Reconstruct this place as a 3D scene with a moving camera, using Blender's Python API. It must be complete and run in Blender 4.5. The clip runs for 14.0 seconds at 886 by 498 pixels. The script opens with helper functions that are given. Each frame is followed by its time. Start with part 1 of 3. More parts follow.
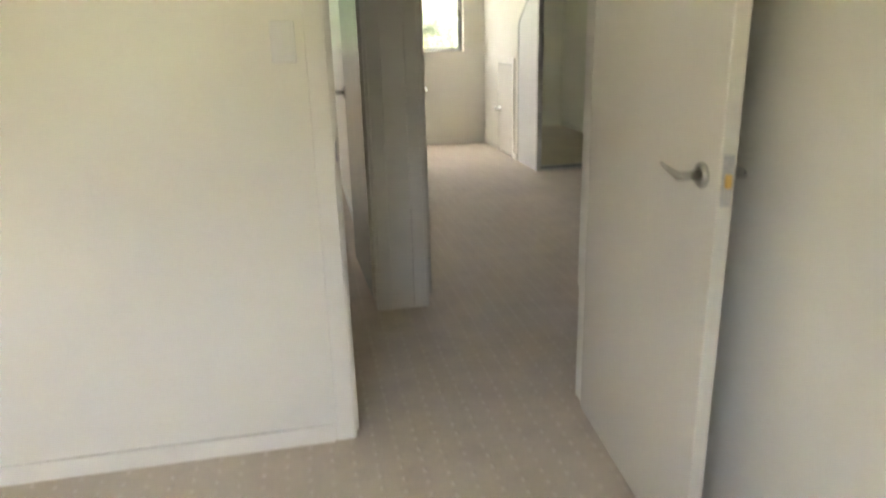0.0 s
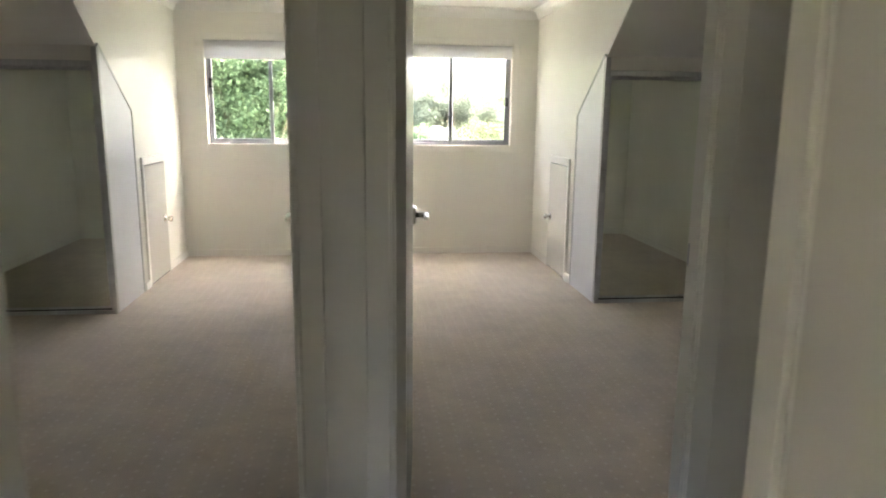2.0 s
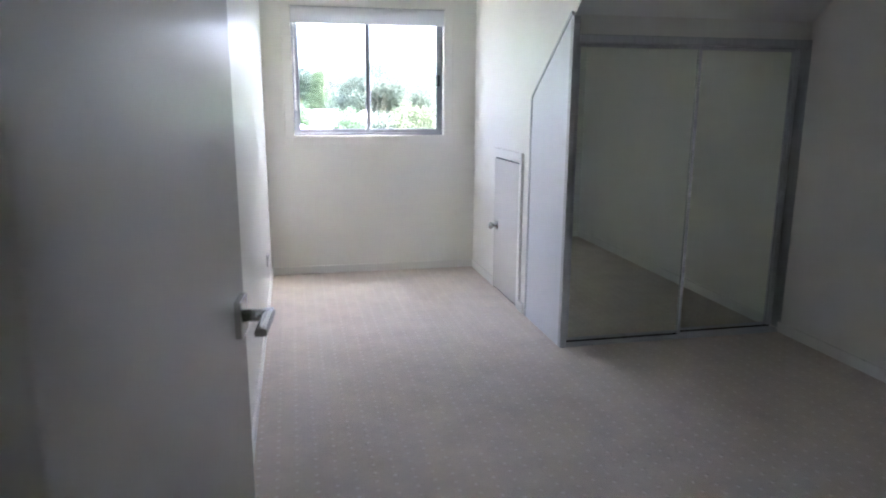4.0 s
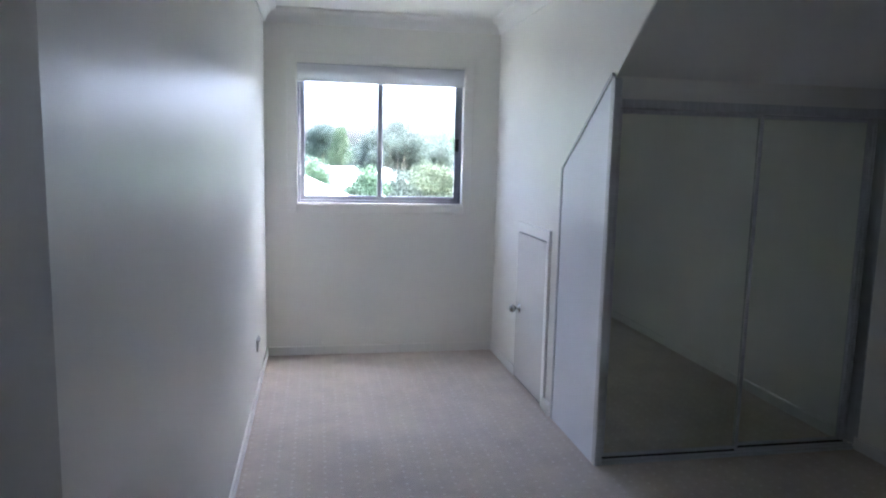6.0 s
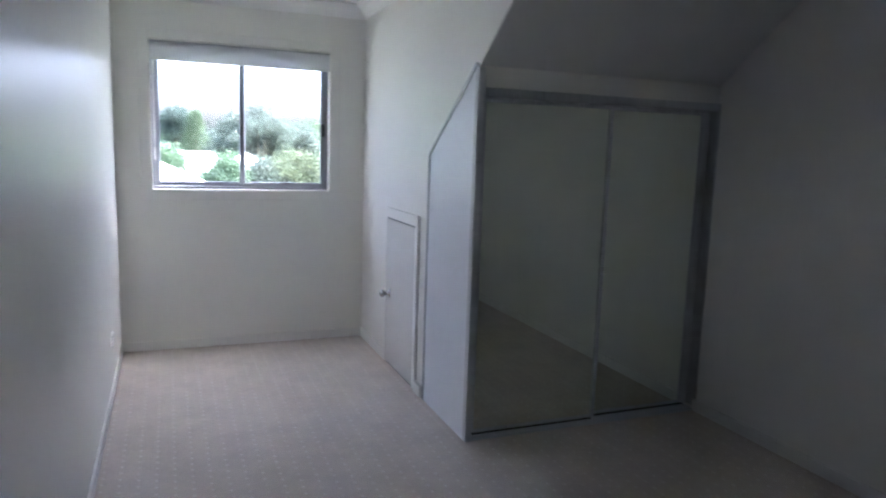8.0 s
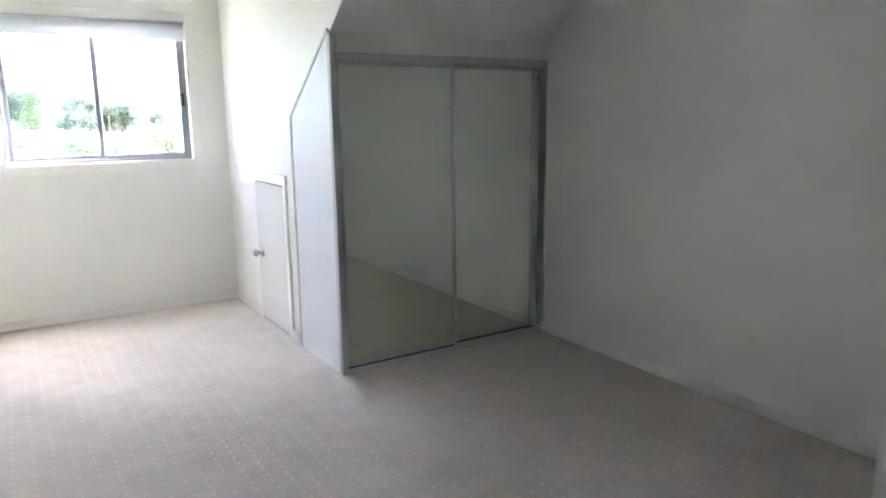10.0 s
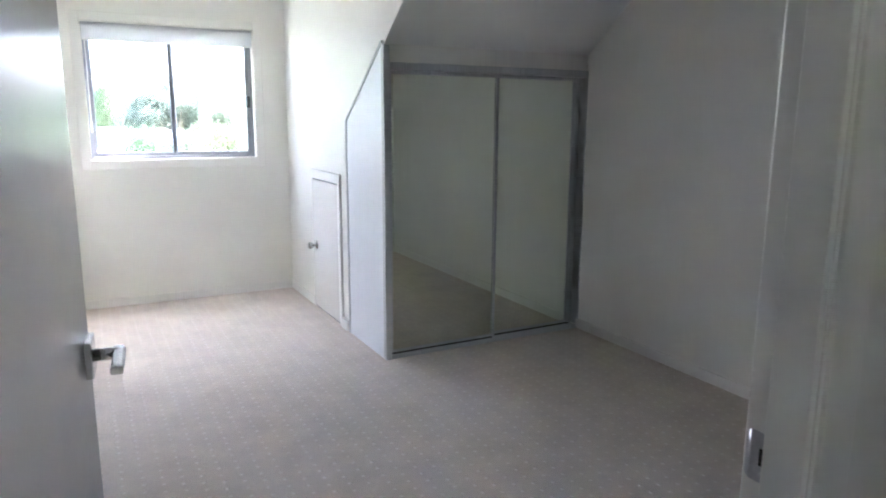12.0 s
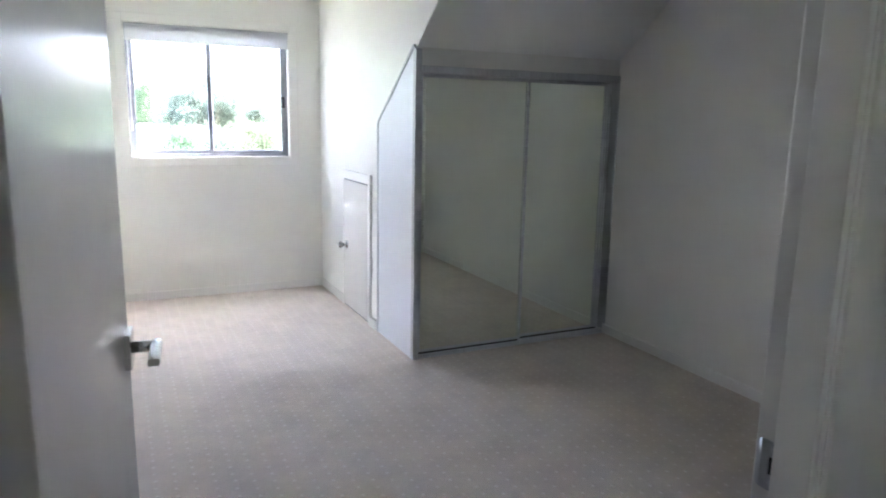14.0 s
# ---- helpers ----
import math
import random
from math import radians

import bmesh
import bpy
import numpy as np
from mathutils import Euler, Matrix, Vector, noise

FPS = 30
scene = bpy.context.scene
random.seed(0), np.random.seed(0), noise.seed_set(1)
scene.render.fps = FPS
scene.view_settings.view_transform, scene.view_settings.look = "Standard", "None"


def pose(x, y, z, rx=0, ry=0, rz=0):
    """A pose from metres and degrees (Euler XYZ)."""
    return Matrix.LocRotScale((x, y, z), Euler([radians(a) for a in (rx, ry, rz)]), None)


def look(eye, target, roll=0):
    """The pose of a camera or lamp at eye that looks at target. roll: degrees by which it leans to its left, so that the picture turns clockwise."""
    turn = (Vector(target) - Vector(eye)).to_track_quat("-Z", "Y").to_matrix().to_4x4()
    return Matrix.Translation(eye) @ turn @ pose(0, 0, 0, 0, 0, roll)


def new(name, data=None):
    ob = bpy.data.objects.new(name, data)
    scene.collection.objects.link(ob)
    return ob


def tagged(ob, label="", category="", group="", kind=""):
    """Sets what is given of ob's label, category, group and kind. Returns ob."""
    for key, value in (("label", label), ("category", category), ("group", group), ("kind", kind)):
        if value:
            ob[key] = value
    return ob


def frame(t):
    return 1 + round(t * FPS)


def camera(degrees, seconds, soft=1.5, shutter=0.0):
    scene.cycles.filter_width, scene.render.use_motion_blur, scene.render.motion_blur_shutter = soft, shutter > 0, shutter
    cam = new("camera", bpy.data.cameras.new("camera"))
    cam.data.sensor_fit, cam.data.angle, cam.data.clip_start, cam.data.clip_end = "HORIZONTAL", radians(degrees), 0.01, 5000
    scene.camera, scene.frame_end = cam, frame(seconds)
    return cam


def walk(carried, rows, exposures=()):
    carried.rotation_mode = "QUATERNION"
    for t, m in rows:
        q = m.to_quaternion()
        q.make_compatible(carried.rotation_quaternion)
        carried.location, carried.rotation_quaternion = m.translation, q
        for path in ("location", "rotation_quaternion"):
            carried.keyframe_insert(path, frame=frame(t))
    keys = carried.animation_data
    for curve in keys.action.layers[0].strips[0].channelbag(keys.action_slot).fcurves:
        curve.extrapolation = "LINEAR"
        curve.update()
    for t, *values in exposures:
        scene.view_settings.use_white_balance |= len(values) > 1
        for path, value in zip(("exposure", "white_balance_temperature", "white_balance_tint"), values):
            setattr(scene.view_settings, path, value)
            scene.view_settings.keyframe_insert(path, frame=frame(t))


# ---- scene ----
cam = camera(65.7, 14.0, soft=2.0, shutter=0.4)
EXPO = [(0, 5.95, 7610, 7), (1.0, 5.65, 7990, 7), (1.6, 5.6, 7710, 8), (2.0, 5.68, 7000, 9), (2.5, 5.7, 6440, 11), (3.2, 5.66, 5930, 14), (5.3, 5.42, 5340, 15), (6.5, 4.85, 5210, 15),
        (7.7, 4.85, 5250, 15), (8.7, 5.32, 5460, 13), (10.8, 6.55, 5770, 12), (11.4, 6.5, 5720, 12), (12.0, 6.2, 5580, 13), (14, 6.12, 5590, 13)]
PATH = [
    (0, (-0.542, -8.374, 1.333), (-0.178, -6.502, 0.729), -1.6),
    (0.5, (-0.463, -8.086, 1.361), (-0.227, -6.145, 0.942), 0.1),
    (0.6, (-0.446, -8.02, 1.367), (-0.241, -6.075, 0.951), 0.2),
    (1, (-0.329, -7.715, 1.398), (-0.149, -5.76, 1.017), 1.3),
    (1.5, (-0.209, -7.332, 1.402), (0.031, -5.383, 1.027), 0.5),
    (2, (-0.078, -6.908, 1.385), (0.151, -4.958, 1.006), 0.6),
    (2.4, (0.018, -6.615, 1.375), (0.252, -4.669, 0.975), 1.9),
    (2.5, (0.038, -6.568, 1.378), (0.282, -4.63, 0.951), 1.6),
    (3, (0.124, -6.177, 1.377), (0.477, -4.254, 0.956), -1.1),
    (3.2, (0.155, -6.013, 1.376), (0.513, -4.094, 0.943), -0.9),
    (5.3, (0.371, -4.975, 1.421), (0.867, -3.077, 1.03), 1.8),
    (5.5, (0.414, -4.921, 1.473), (0.779, -2.991, 1.095), 0.3),
    (6, (0.347, -4.947, 1.442), (0.712, -2.998, 1.179), 1.3),
    (6.5, (0.354, -4.943, 1.467), (0.817, -3.008, 1.261), 1.7),
    (7, (0.357, -4.933, 1.474), (0.844, -3.0, 1.306), 2.4),
    (7.5, (0.338, -4.93, 1.453), (0.892, -3.024, 1.211), 2.8),
    (8, (0.319, -4.965, 1.439), (1.058, -3.129, 1.148), 1.9),
    (8.5, (0.308, -5.019, 1.408), (1.168, -3.255, 1.022), -0.4),
    (10.8, (0.17, -5.442, 1.401), (1.255, -3.806, 1.017), 0.2),
    (11, (0.16, -5.445, 1.389), (1.226, -3.805, 0.974), 0.6),
    (11.5, (0.126, -5.513, 1.404), (1.072, -3.794, 1.015), 0.7),
    (12, (0.119, -5.611, 1.419), (1.042, -3.877, 1.044), 0.3),
    (12.5, (0.127, -5.634, 1.424), (1.049, -3.906, 1.019), 1.2),
    (13, (0.129, -5.648, 1.43), (1.008, -3.893, 1.046), 1.3),
    (13.5, (0.132, -5.658, 1.429), (1.019, -3.904, 1.058), 1.0),
    (14, (0.112, -5.647, 1.433), (0.958, -3.874, 1.059), 1.1),
]
walk(cam, [(t, look(eye, target, roll)) for t, eye, target, roll in PATH], EXPO)

# ---- light ----
world = bpy.data.worlds.new("overcast_sky")
scene.world = world
world.use_nodes = True
wn = world.node_tree.nodes
sky = wn.new("ShaderNodeTexSky")
sky.sky_type = "NISHITA"
sky.sun_disc = False
sky.sun_elevation, sky.sun_rotation = radians(60), radians(90)
sky.air_density, sky.dust_density, sky.ozone_density = 0.55, 9.0, 1.0
wn["Background"].inputs["Strength"].default_value = 0.15
world.node_tree.links.new(sky.outputs[0], wn["Background"].inputs["Color"])
sun = new("sun", bpy.data.lights.new("sun", "SUN"))
sun.data.energy, sun.data.angle, sun.data.color = 0.8, radians(14), (1.0, 0.95, 0.88)
sun.matrix_world = look((13, 0, 22.5), (0, 0, 0))


# ---- materials ----
def material(name, rough=0.5, metal=0.0, spec=0.5):
    m = bpy.data.materials.new(name)
    m.use_nodes = True
    b = m.node_tree.nodes["Principled BSDF"]
    b.inputs["Roughness"].default_value = rough
    b.inputs["Metallic"].default_value = metal
    b.inputs["Specular IOR Level"].default_value = spec
    return m, m.node_tree, b


def coords(nt):
    return nt.nodes.new("ShaderNodeNewGeometry").outputs["Position"]


def noise_tex(nt, scale, detail=3.0, rough=0.55, stretch=None):
    n = nt.nodes.new("ShaderNodeTexNoise")
    n.inputs["Scale"].default_value, n.inputs["Detail"].default_value = scale, detail
    n.inputs["Roughness"].default_value = rough
    src = coords(nt)
    if stretch:
        mp = nt.nodes.new("ShaderNodeMapping")
        mp.inputs["Scale"].default_value = stretch
        nt.links.new(src, mp.inputs[0])
        src = mp.outputs[0]
    nt.links.new(src, n.inputs["Vector"])
    return n.outputs["Fac"]


def ramp(nt, fac, a, b, lo=0.3, hi=0.7):
    r = nt.nodes.new("ShaderNodeValToRGB")
    r.color_ramp.elements[0].position, r.color_ramp.elements[1].position = lo, hi
    r.color_ramp.elements[0].color, r.color_ramp.elements[1].color = (*a, 1), (*b, 1)
    nt.links.new(fac, r.inputs[0])
    return r.outputs[0]


def mix(nt, a, b, fac, mode="MIX"):
    m = nt.nodes.new("ShaderNodeMix")
    m.data_type, m.blend_type = "RGBA", mode
    nt.links.new(a, m.inputs["A"]), nt.links.new(b, m.inputs["B"])
    if isinstance(fac, float):
        m.inputs["Factor"].default_value = fac
    else:
        nt.links.new(fac, m.inputs["Factor"])
    return m.outputs["Result"]


def calc(nt, op, a, b=None):
    m = nt.nodes.new("ShaderNodeMath")
    m.operation = op
    for k, v in enumerate((a, b)):
        if v is None:
            continue
        if isinstance(v, (int, float)):
            m.inputs[k].default_value = v
        else:
            nt.links.new(v, m.inputs[k])
    return m.outputs[0]


def bump(nt, b, height, strength, distance):
    n = nt.nodes.new("ShaderNodeBump")
    n.inputs["Strength"].default_value, n.inputs["Distance"].default_value = strength, distance
    nt.links.new(height, n.inputs["Height"])
    nt.links.new(n.outputs[0], b.inputs["Normal"])


def paint(name, a, b2, rough, bump_scale=220.0, bump_d=0.0006, spec=0.5, vary=0.05, sway=2.0):
    """Rolled or brushed paint: faint cloudy tone, fine stipple, uneven gloss."""
    m, nt, b = material(name, rough, 0, spec)
    big = noise_tex(nt, 0.9, 4)
    nt.links.new(ramp(nt, big, a, b2), b.inputs["Base Color"])
    scuff = noise_tex(nt, 5.0, 5)
    r = calc(nt, "MULTIPLY_ADD", scuff, vary * 2)
    r.node.inputs[2].default_value = rough - vary
    nt.links.new(r, b.inputs["Roughness"])
    fine = noise_tex(nt, bump_scale, 2)
    wave = noise_tex(nt, 3.5, 2)
    h = calc(nt, "ADD", fine, calc(nt, "MULTIPLY", wave, sway))
    bump(nt, b, h, 0.35, bump_d)
    return m


WALL = paint("wall_paint", (0.81, 0.793, 0.725), (0.86, 0.843, 0.775), 0.31)
CEIL = paint("ceiling_paint", (0.82, 0.812, 0.765), (0.87, 0.862, 0.815), 0.75, spec=0.3)
TRIM = paint("trim_gloss", (0.82, 0.803, 0.745), (0.86, 0.843, 0.785), 0.38, 160.0, 0.0002, 0.5, 0.03, 0.3)
LEAF_PAINT = paint("door_gloss", (0.73, 0.705, 0.645), (0.79, 0.765, 0.705), 0.24, 140.0, 0.0003, 0.5, 0.04, 0.8)
PANEL = paint("wardrobe_panel", (0.74, 0.75, 0.76), (0.78, 0.79, 0.80), 0.4, 300.0, 0.0002)
OUTER = paint("outside_render", (0.5, 0.48, 0.44), (0.58, 0.56, 0.52), 0.8, 60.0, 0.003)


def make_carpet():
    m, nt, b = material("carpet", 0.95, 0, 0.15)
    cloud = noise_tex(nt, 1.7, 4)
    tread = noise_tex(nt, 6.0, 5, 0.65)
    tuft = noise_tex(nt, 420.0, 3)
    base = ramp(nt, cloud, (0.65, 0.57, 0.49), (0.71, 0.625, 0.54))
    worn = ramp(nt, tread, (0.91, 0.91, 0.91), (1.06, 1.06, 1.05), 0.35, 0.65)
    base = mix(nt, base, worn, 0.75, "MULTIPLY")
    yarn = ramp(nt, tuft, (0.75, 0.75, 0.75), (1.25, 1.25, 1.25), 0.3, 0.7)
    base = mix(nt, base, yarn, 0.6, "MULTIPLY")
    sep = nt.nodes.new("ShaderNodeSeparateXYZ")
    nt.links.new(coords(nt), sep.inputs[0])
    PX, PY = 0.072, 0.060
    jx = calc(nt, "MULTIPLY", noise_tex(nt, 9.0, 2), 0.012)
    gx = calc(nt, "DIVIDE", calc(nt, "ADD", sep.outputs[0], jx), PX)
    col = calc(nt, "FLOOR", gx)
    gy = calc(nt, "ADD", calc(nt, "DIVIDE", calc(nt, "ADD", sep.outputs[1], jx), PY), calc(nt, "MULTIPLY", col, 0.5))
    fx = calc(nt, "MULTIPLY", calc(nt, "SUBTRACT", calc(nt, "FRACT", gx), 0.5), PX)
    fy = calc(nt, "MULTIPLY", calc(nt, "SUBTRACT", calc(nt, "FRACT", gy), 0.5), PY)
    d = calc(nt, "SQRT", calc(nt, "ADD", calc(nt, "MULTIPLY", fx, fx), calc(nt, "MULTIPLY", fy, fy)))
    dot = calc(nt, "SUBTRACT", 1.0, calc(nt, "MINIMUM", calc(nt, "DIVIDE", d, 0.0115), 1.0))
    patch = ramp(nt, noise_tex(nt, 7.0, 6, 0.8), (0.3, 0.3, 0.3), (1, 1, 1), 0.34, 0.60)
    fac = calc(nt, "MULTIPLY", dot, patch)
    light = nt.nodes.new("ShaderNodeRGB")
    light.outputs[0].default_value = (0.92, 0.87, 0.82, 1)
    base = mix(nt, base, light.outputs[0], calc(nt, "MULTIPLY", fac, 0.85))
    nt.links.new(base, b.inputs["Base Color"])
    b.inputs["Sheen Weight"].default_value = 0.15
    h = calc(nt, "ADD", calc(nt, "MULTIPLY", tuft, 0.6), calc(nt, "ADD", calc(nt, "MULTIPLY", tread, 0.4), calc(nt, "MULTIPLY", fac, 1.6)))
    bump(nt, b, h, 0.7, 0.006)
    return m


CARPET = make_carpet()


def metal(name, colour, rough, brushed=None):
    m, nt, b = material(name, rough, 1.0)
    n = noise_tex(nt, 90.0, 3, stretch=brushed)
    dark = tuple(c * 0.85 for c in colour)
    nt.links.new(ramp(nt, n, dark, colour), b.inputs["Base Color"])
    bump(nt, b, n, 0.1, 0.0003)
    return m


ALU = metal("satin_aluminium", (0.63, 0.64, 0.62), 0.42, (1, 1, 0.05))
ALU.node_tree.nodes["Principled BSDF"].inputs["Metallic"].default_value = 0.35
ALU_GREY = paint("grey_window_aluminium", (0.27, 0.28, 0.31), (0.32, 0.33, 0.36), 0.4, 200.0, 0.0002)
NICKEL = metal("brushed_nickel", (0.58, 0.57, 0.55), 0.25)
STEEL = metal("steel_plate", (0.55, 0.55, 0.56), 0.3)
# Near-black that paints shade into gaps and holes; also the downlight lens.
DARK = paint("dark_shade_and_lens", (0.012, 0.012, 0.012), (0.02, 0.02, 0.02), 0.6)
BLACK = paint("black_plastic", (0.02, 0.02, 0.022), (0.03, 0.03, 0.032), 0.4)
PLASTIC = paint("white_plastic", (0.78, 0.78, 0.76), (0.82, 0.82, 0.80), 0.3, 300.0, 0.0001)
BLIND = paint("blind_fabric", (0.72, 0.72, 0.73), (0.78, 0.78, 0.79), 0.85, 900.0, 0.0008, 0.2)
_t = BLIND.node_tree
_tr, _mx = _t.nodes.new("ShaderNodeBsdfTranslucent"), _t.nodes.new("ShaderNodeMixShader")
_tr.inputs[0].default_value, _mx.inputs[0].default_value = (0.8, 0.8, 0.82, 1), 0.3
_t.links.new(_t.nodes["Principled BSDF"].outputs[0], _mx.inputs[1]), _t.links.new(_tr.outputs[0], _mx.inputs[2])
_t.links.new(_mx.outputs[0], _t.nodes["Material Output"].inputs[0])
BRASS = metal("brass_latch", (0.75, 0.52, 0.2), 0.3)

MIRROR, _nt, _b = material("mirror_glass", 0.015, 1.0)
_b.inputs["Base Color"].default_value = (0.88, 0.93, 0.84, 1)
GLASS, _nt, _b = material("window_glass", 0.0)
_b.inputs["Transmission Weight"].default_value = 1.0
_b.inputs["IOR"].default_value = 1.45
_b.inputs["Base Color"].default_value = (0.96, 0.98, 0.97, 1)


def foliage(name, a, b2):
    m, nt, b = material(name, 0.7, 0, 0.15)
    geo = nt.nodes.new("ShaderNodeNewGeometry")
    nt.links.new(ramp(nt, geo.outputs["Random Per Island"], a, b2, 0.0, 1.0), b.inputs["Base Color"])
    t = nt.nodes.new("ShaderNodeBsdfTranslucent")
    t.inputs[0].default_value = (*[min(1, c * 1.6) for c in b2], 1)
    mx = nt.nodes.new("ShaderNodeMixShader")
    mx.inputs[0].default_value = 0.2
    out = nt.nodes["Material Output"]
    nt.links.new(b.outputs[0], mx.inputs[1]), nt.links.new(t.outputs[0], mx.inputs[2])
    nt.links.new(mx.outputs[0], out.inputs[0])
    return m


LEAF_BRIGHT = foliage("bright_leaves", (0.032, 0.060, 0.036), (0.086, 0.130, 0.070))
LEAF_DARK = foliage("dark_leaves", (0.027, 0.041, 0.036), (0.055, 0.075, 0.060))
LEAF_CONE = foliage("conifer_leaves", (0.038, 0.062, 0.034), (0.084, 0.112, 0.062))
LEAF_GUM = foliage("gum_leaves", (0.036, 0.05, 0.042), (0.084, 0.102, 0.08))
LEAF_YELLOW = foliage("yellow_green_leaves", (0.042, 0.058, 0.032), (0.092, 0.108, 0.062))
BARK = paint("bark", (0.10, 0.075, 0.055), (0.2, 0.16, 0.12), 0.9, 25.0, 0.02)
GRASS = paint("grass", (0.07, 0.09, 0.045), (0.13, 0.14, 0.08), 0.95, 8.0, 0.03)
ROOF = paint("pale_roof_sheet", (0.62, 0.62, 0.60), (0.70, 0.70, 0.68), 0.5, 30.0, 0.002)
BRICKWORK = paint("pale_house_wall", (0.45, 0.42, 0.38), (0.52, 0.49, 0.45), 0.85, 30.0, 0.004)

# ---- mesh helpers ----
MIRRORED = False     # the second bedroom is the first one turned over
AXIS = -0.15
BASE = {}


def box(bm, x0, x1, y0, y1, z0, z1, bev=0.0, m=None, seg=2):
    t = bmesh.new()
    bmesh.ops.create_cube(t, size=1.0)
    for v in t.verts:
        v.co = Vector(((x0 + x1) / 2 + v.co.x * (x1 - x0), (y0 + y1) / 2 + v.co.y * (y1 - y0), (z0 + z1) / 2 + v.co.z * (z1 - z0)))
    if bev:
        bmesh.ops.bevel(t, geom=list(t.edges), offset=bev, segments=seg, affect="EDGES", profile=0.5)
    if m is not None:
        bmesh.ops.transform(t, matrix=m, verts=t.verts)
    join(bm, t)
    return bm


def join(bm, t):
    me = bpy.data.meshes.new("tmp")
    t.to_mesh(me)
    t.free()
    bm.from_mesh(me)
    bpy.data.meshes.remove(me)


def turned(bm, profile, m, seg=28):
    """A turned body: (radius, height) rings about the local z axis."""
    t = bmesh.new()
    rings = []
    for r, z in profile:
        rings.append([t.verts.new((r * math.cos(2 * math.pi * k / seg), r * math.sin(2 * math.pi * k / seg), z)) for k in range(seg)])
    for a, b in zip(rings, rings[1:]):
        for k in range(seg):
            t.faces.new((a[k], a[(k + 1) % seg], b[(k + 1) % seg], b[k])).smooth = True
    t.faces.new(rings[0][::-1])
    t.faces.new(rings[-1])
    bmesh.ops.transform(t, matrix=m, verts=t.verts)
    join(bm, t)
    return bm


def sweep(bm, stations, m=None):
    """Rings of points joined one after the other, closed at both ends."""
    t = bmesh.new()
    rings = [[t.verts.new(p) for p in ring] for ring in stations]
    n = len(rings[0])
    for a, b in zip(rings, rings[1:]):
        for k in range(n):
            t.faces.new((a[k], a[(k + 1) % n], b[(k + 1) % n], b[k])).smooth = True
    t.faces.new(rings[0][::-1])
    t.faces.new(rings[-1])
    bmesh.ops.recalc_face_normals(t, faces=t.faces)
    if m is not None:
        bmesh.ops.transform(t, matrix=m, verts=t.verts)
    join(bm, t)
    return bm


def prism(bm, outline, axis, a, b):
    """Extrudes a 2D outline along x or y, from a to b."""
    def at(p, s):
        return (s, p[0], p[1]) if axis == "x" else (p[0], s, p[1])
    return flat(sweep(bm, [[at(p, a) for p in outline], [at(p, b) for p in outline]]))


def flat(bm):
    for f in bm.faces:
        f.smooth = False
    return bm


def finish(bm, origin):
    if MIRRORED:
        for v in bm.verts:
            v.co.x = 2 * (AXIS / 2) - v.co.x
        bmesh.ops.reverse_faces(bm, faces=bm.faces)
    for v in bm.verts:
        v.co -= origin
    me = bpy.data.meshes.new("mesh")
    bm.to_mesh(me)
    bm.free()
    return me


def spot(x, y, z):
    return Vector((AXIS - x if MIRRORED else x, y, z))


def thing(name, x, y, z, label, category, group=""):
    """An empty at the base of a thing; its parts hang under it."""
    ob = new(name)
    ob.location = spot(x, y, z)
    ob.empty_display_size = 0.05
    BASE[ob] = ob.location.copy()
    return tagged(ob, label, category, group)


def part(name, bm, mat, parent, label=""):
    o = BASE[parent]
    ob = new(name, finish(bm, o))
    ob.data.materials.append(mat)
    ob.parent = parent
    BASE[ob] = o
    if label:
        ob["label"] = label
    return ob


def solid(name, bm, mat, label, category, group="", kind=""):
    """A thing or a piece of the setting that is one mesh."""
    lo = Vector((min(v.co.x for v in bm.verts), min(v.co.y for v in bm.verts), min(v.co.z for v in bm.verts)))
    hi = Vector((max(v.co.x for v in bm.verts), max(v.co.y for v in bm.verts), 0))
    o = spot((lo.x + hi.x) / 2, (lo.y + hi.y) / 2, lo.z)
    ob = new(name, finish(bm, o))
    ob.location = o
    ob.data.materials.append(mat)
    BASE[ob] = o
    return tagged(ob, label, category, group, kind)


def setting(name, boxes, mat, label, category="wall"):
    bm = bmesh.new()
    for b in boxes:
        box(bm, *b)
    return solid(name, bm, mat, label, category, "", "structure")


# ---- plan, in metres: window wall at y = 0, partition face at x = 0 ----
CEILING = 2.42
CHEEK, RIGHT = 1.664, 3.085
FRONT_IN, FRONT_OUT = -5.077, -5.162
WARD = -2.01
KNEE = -1.425
SLOPE = 0.77
RIDGE = WARD - (CEILING - 1.82) / SLOPE
PART_L = -0.24                      # far face of the partition
HALL_OUT, HALL_IN = -6.18, -6.275    # wall between landing and first room
WIN = (0.213, 1.413, 1.096, 2.08)
LAND_L, LAND_R = -1.5, 1.45
ROOM0_R, ROOM0_L, ROOM0_B = 0.46, -3.2, -9.3

# ---- large structure ----
setting("floor", [(-3.6, 3.4, -9.5, 0.15, -0.25, 0.0)], CARPET, "beige loop-pile carpet with rows of raised pale dots", "floor")


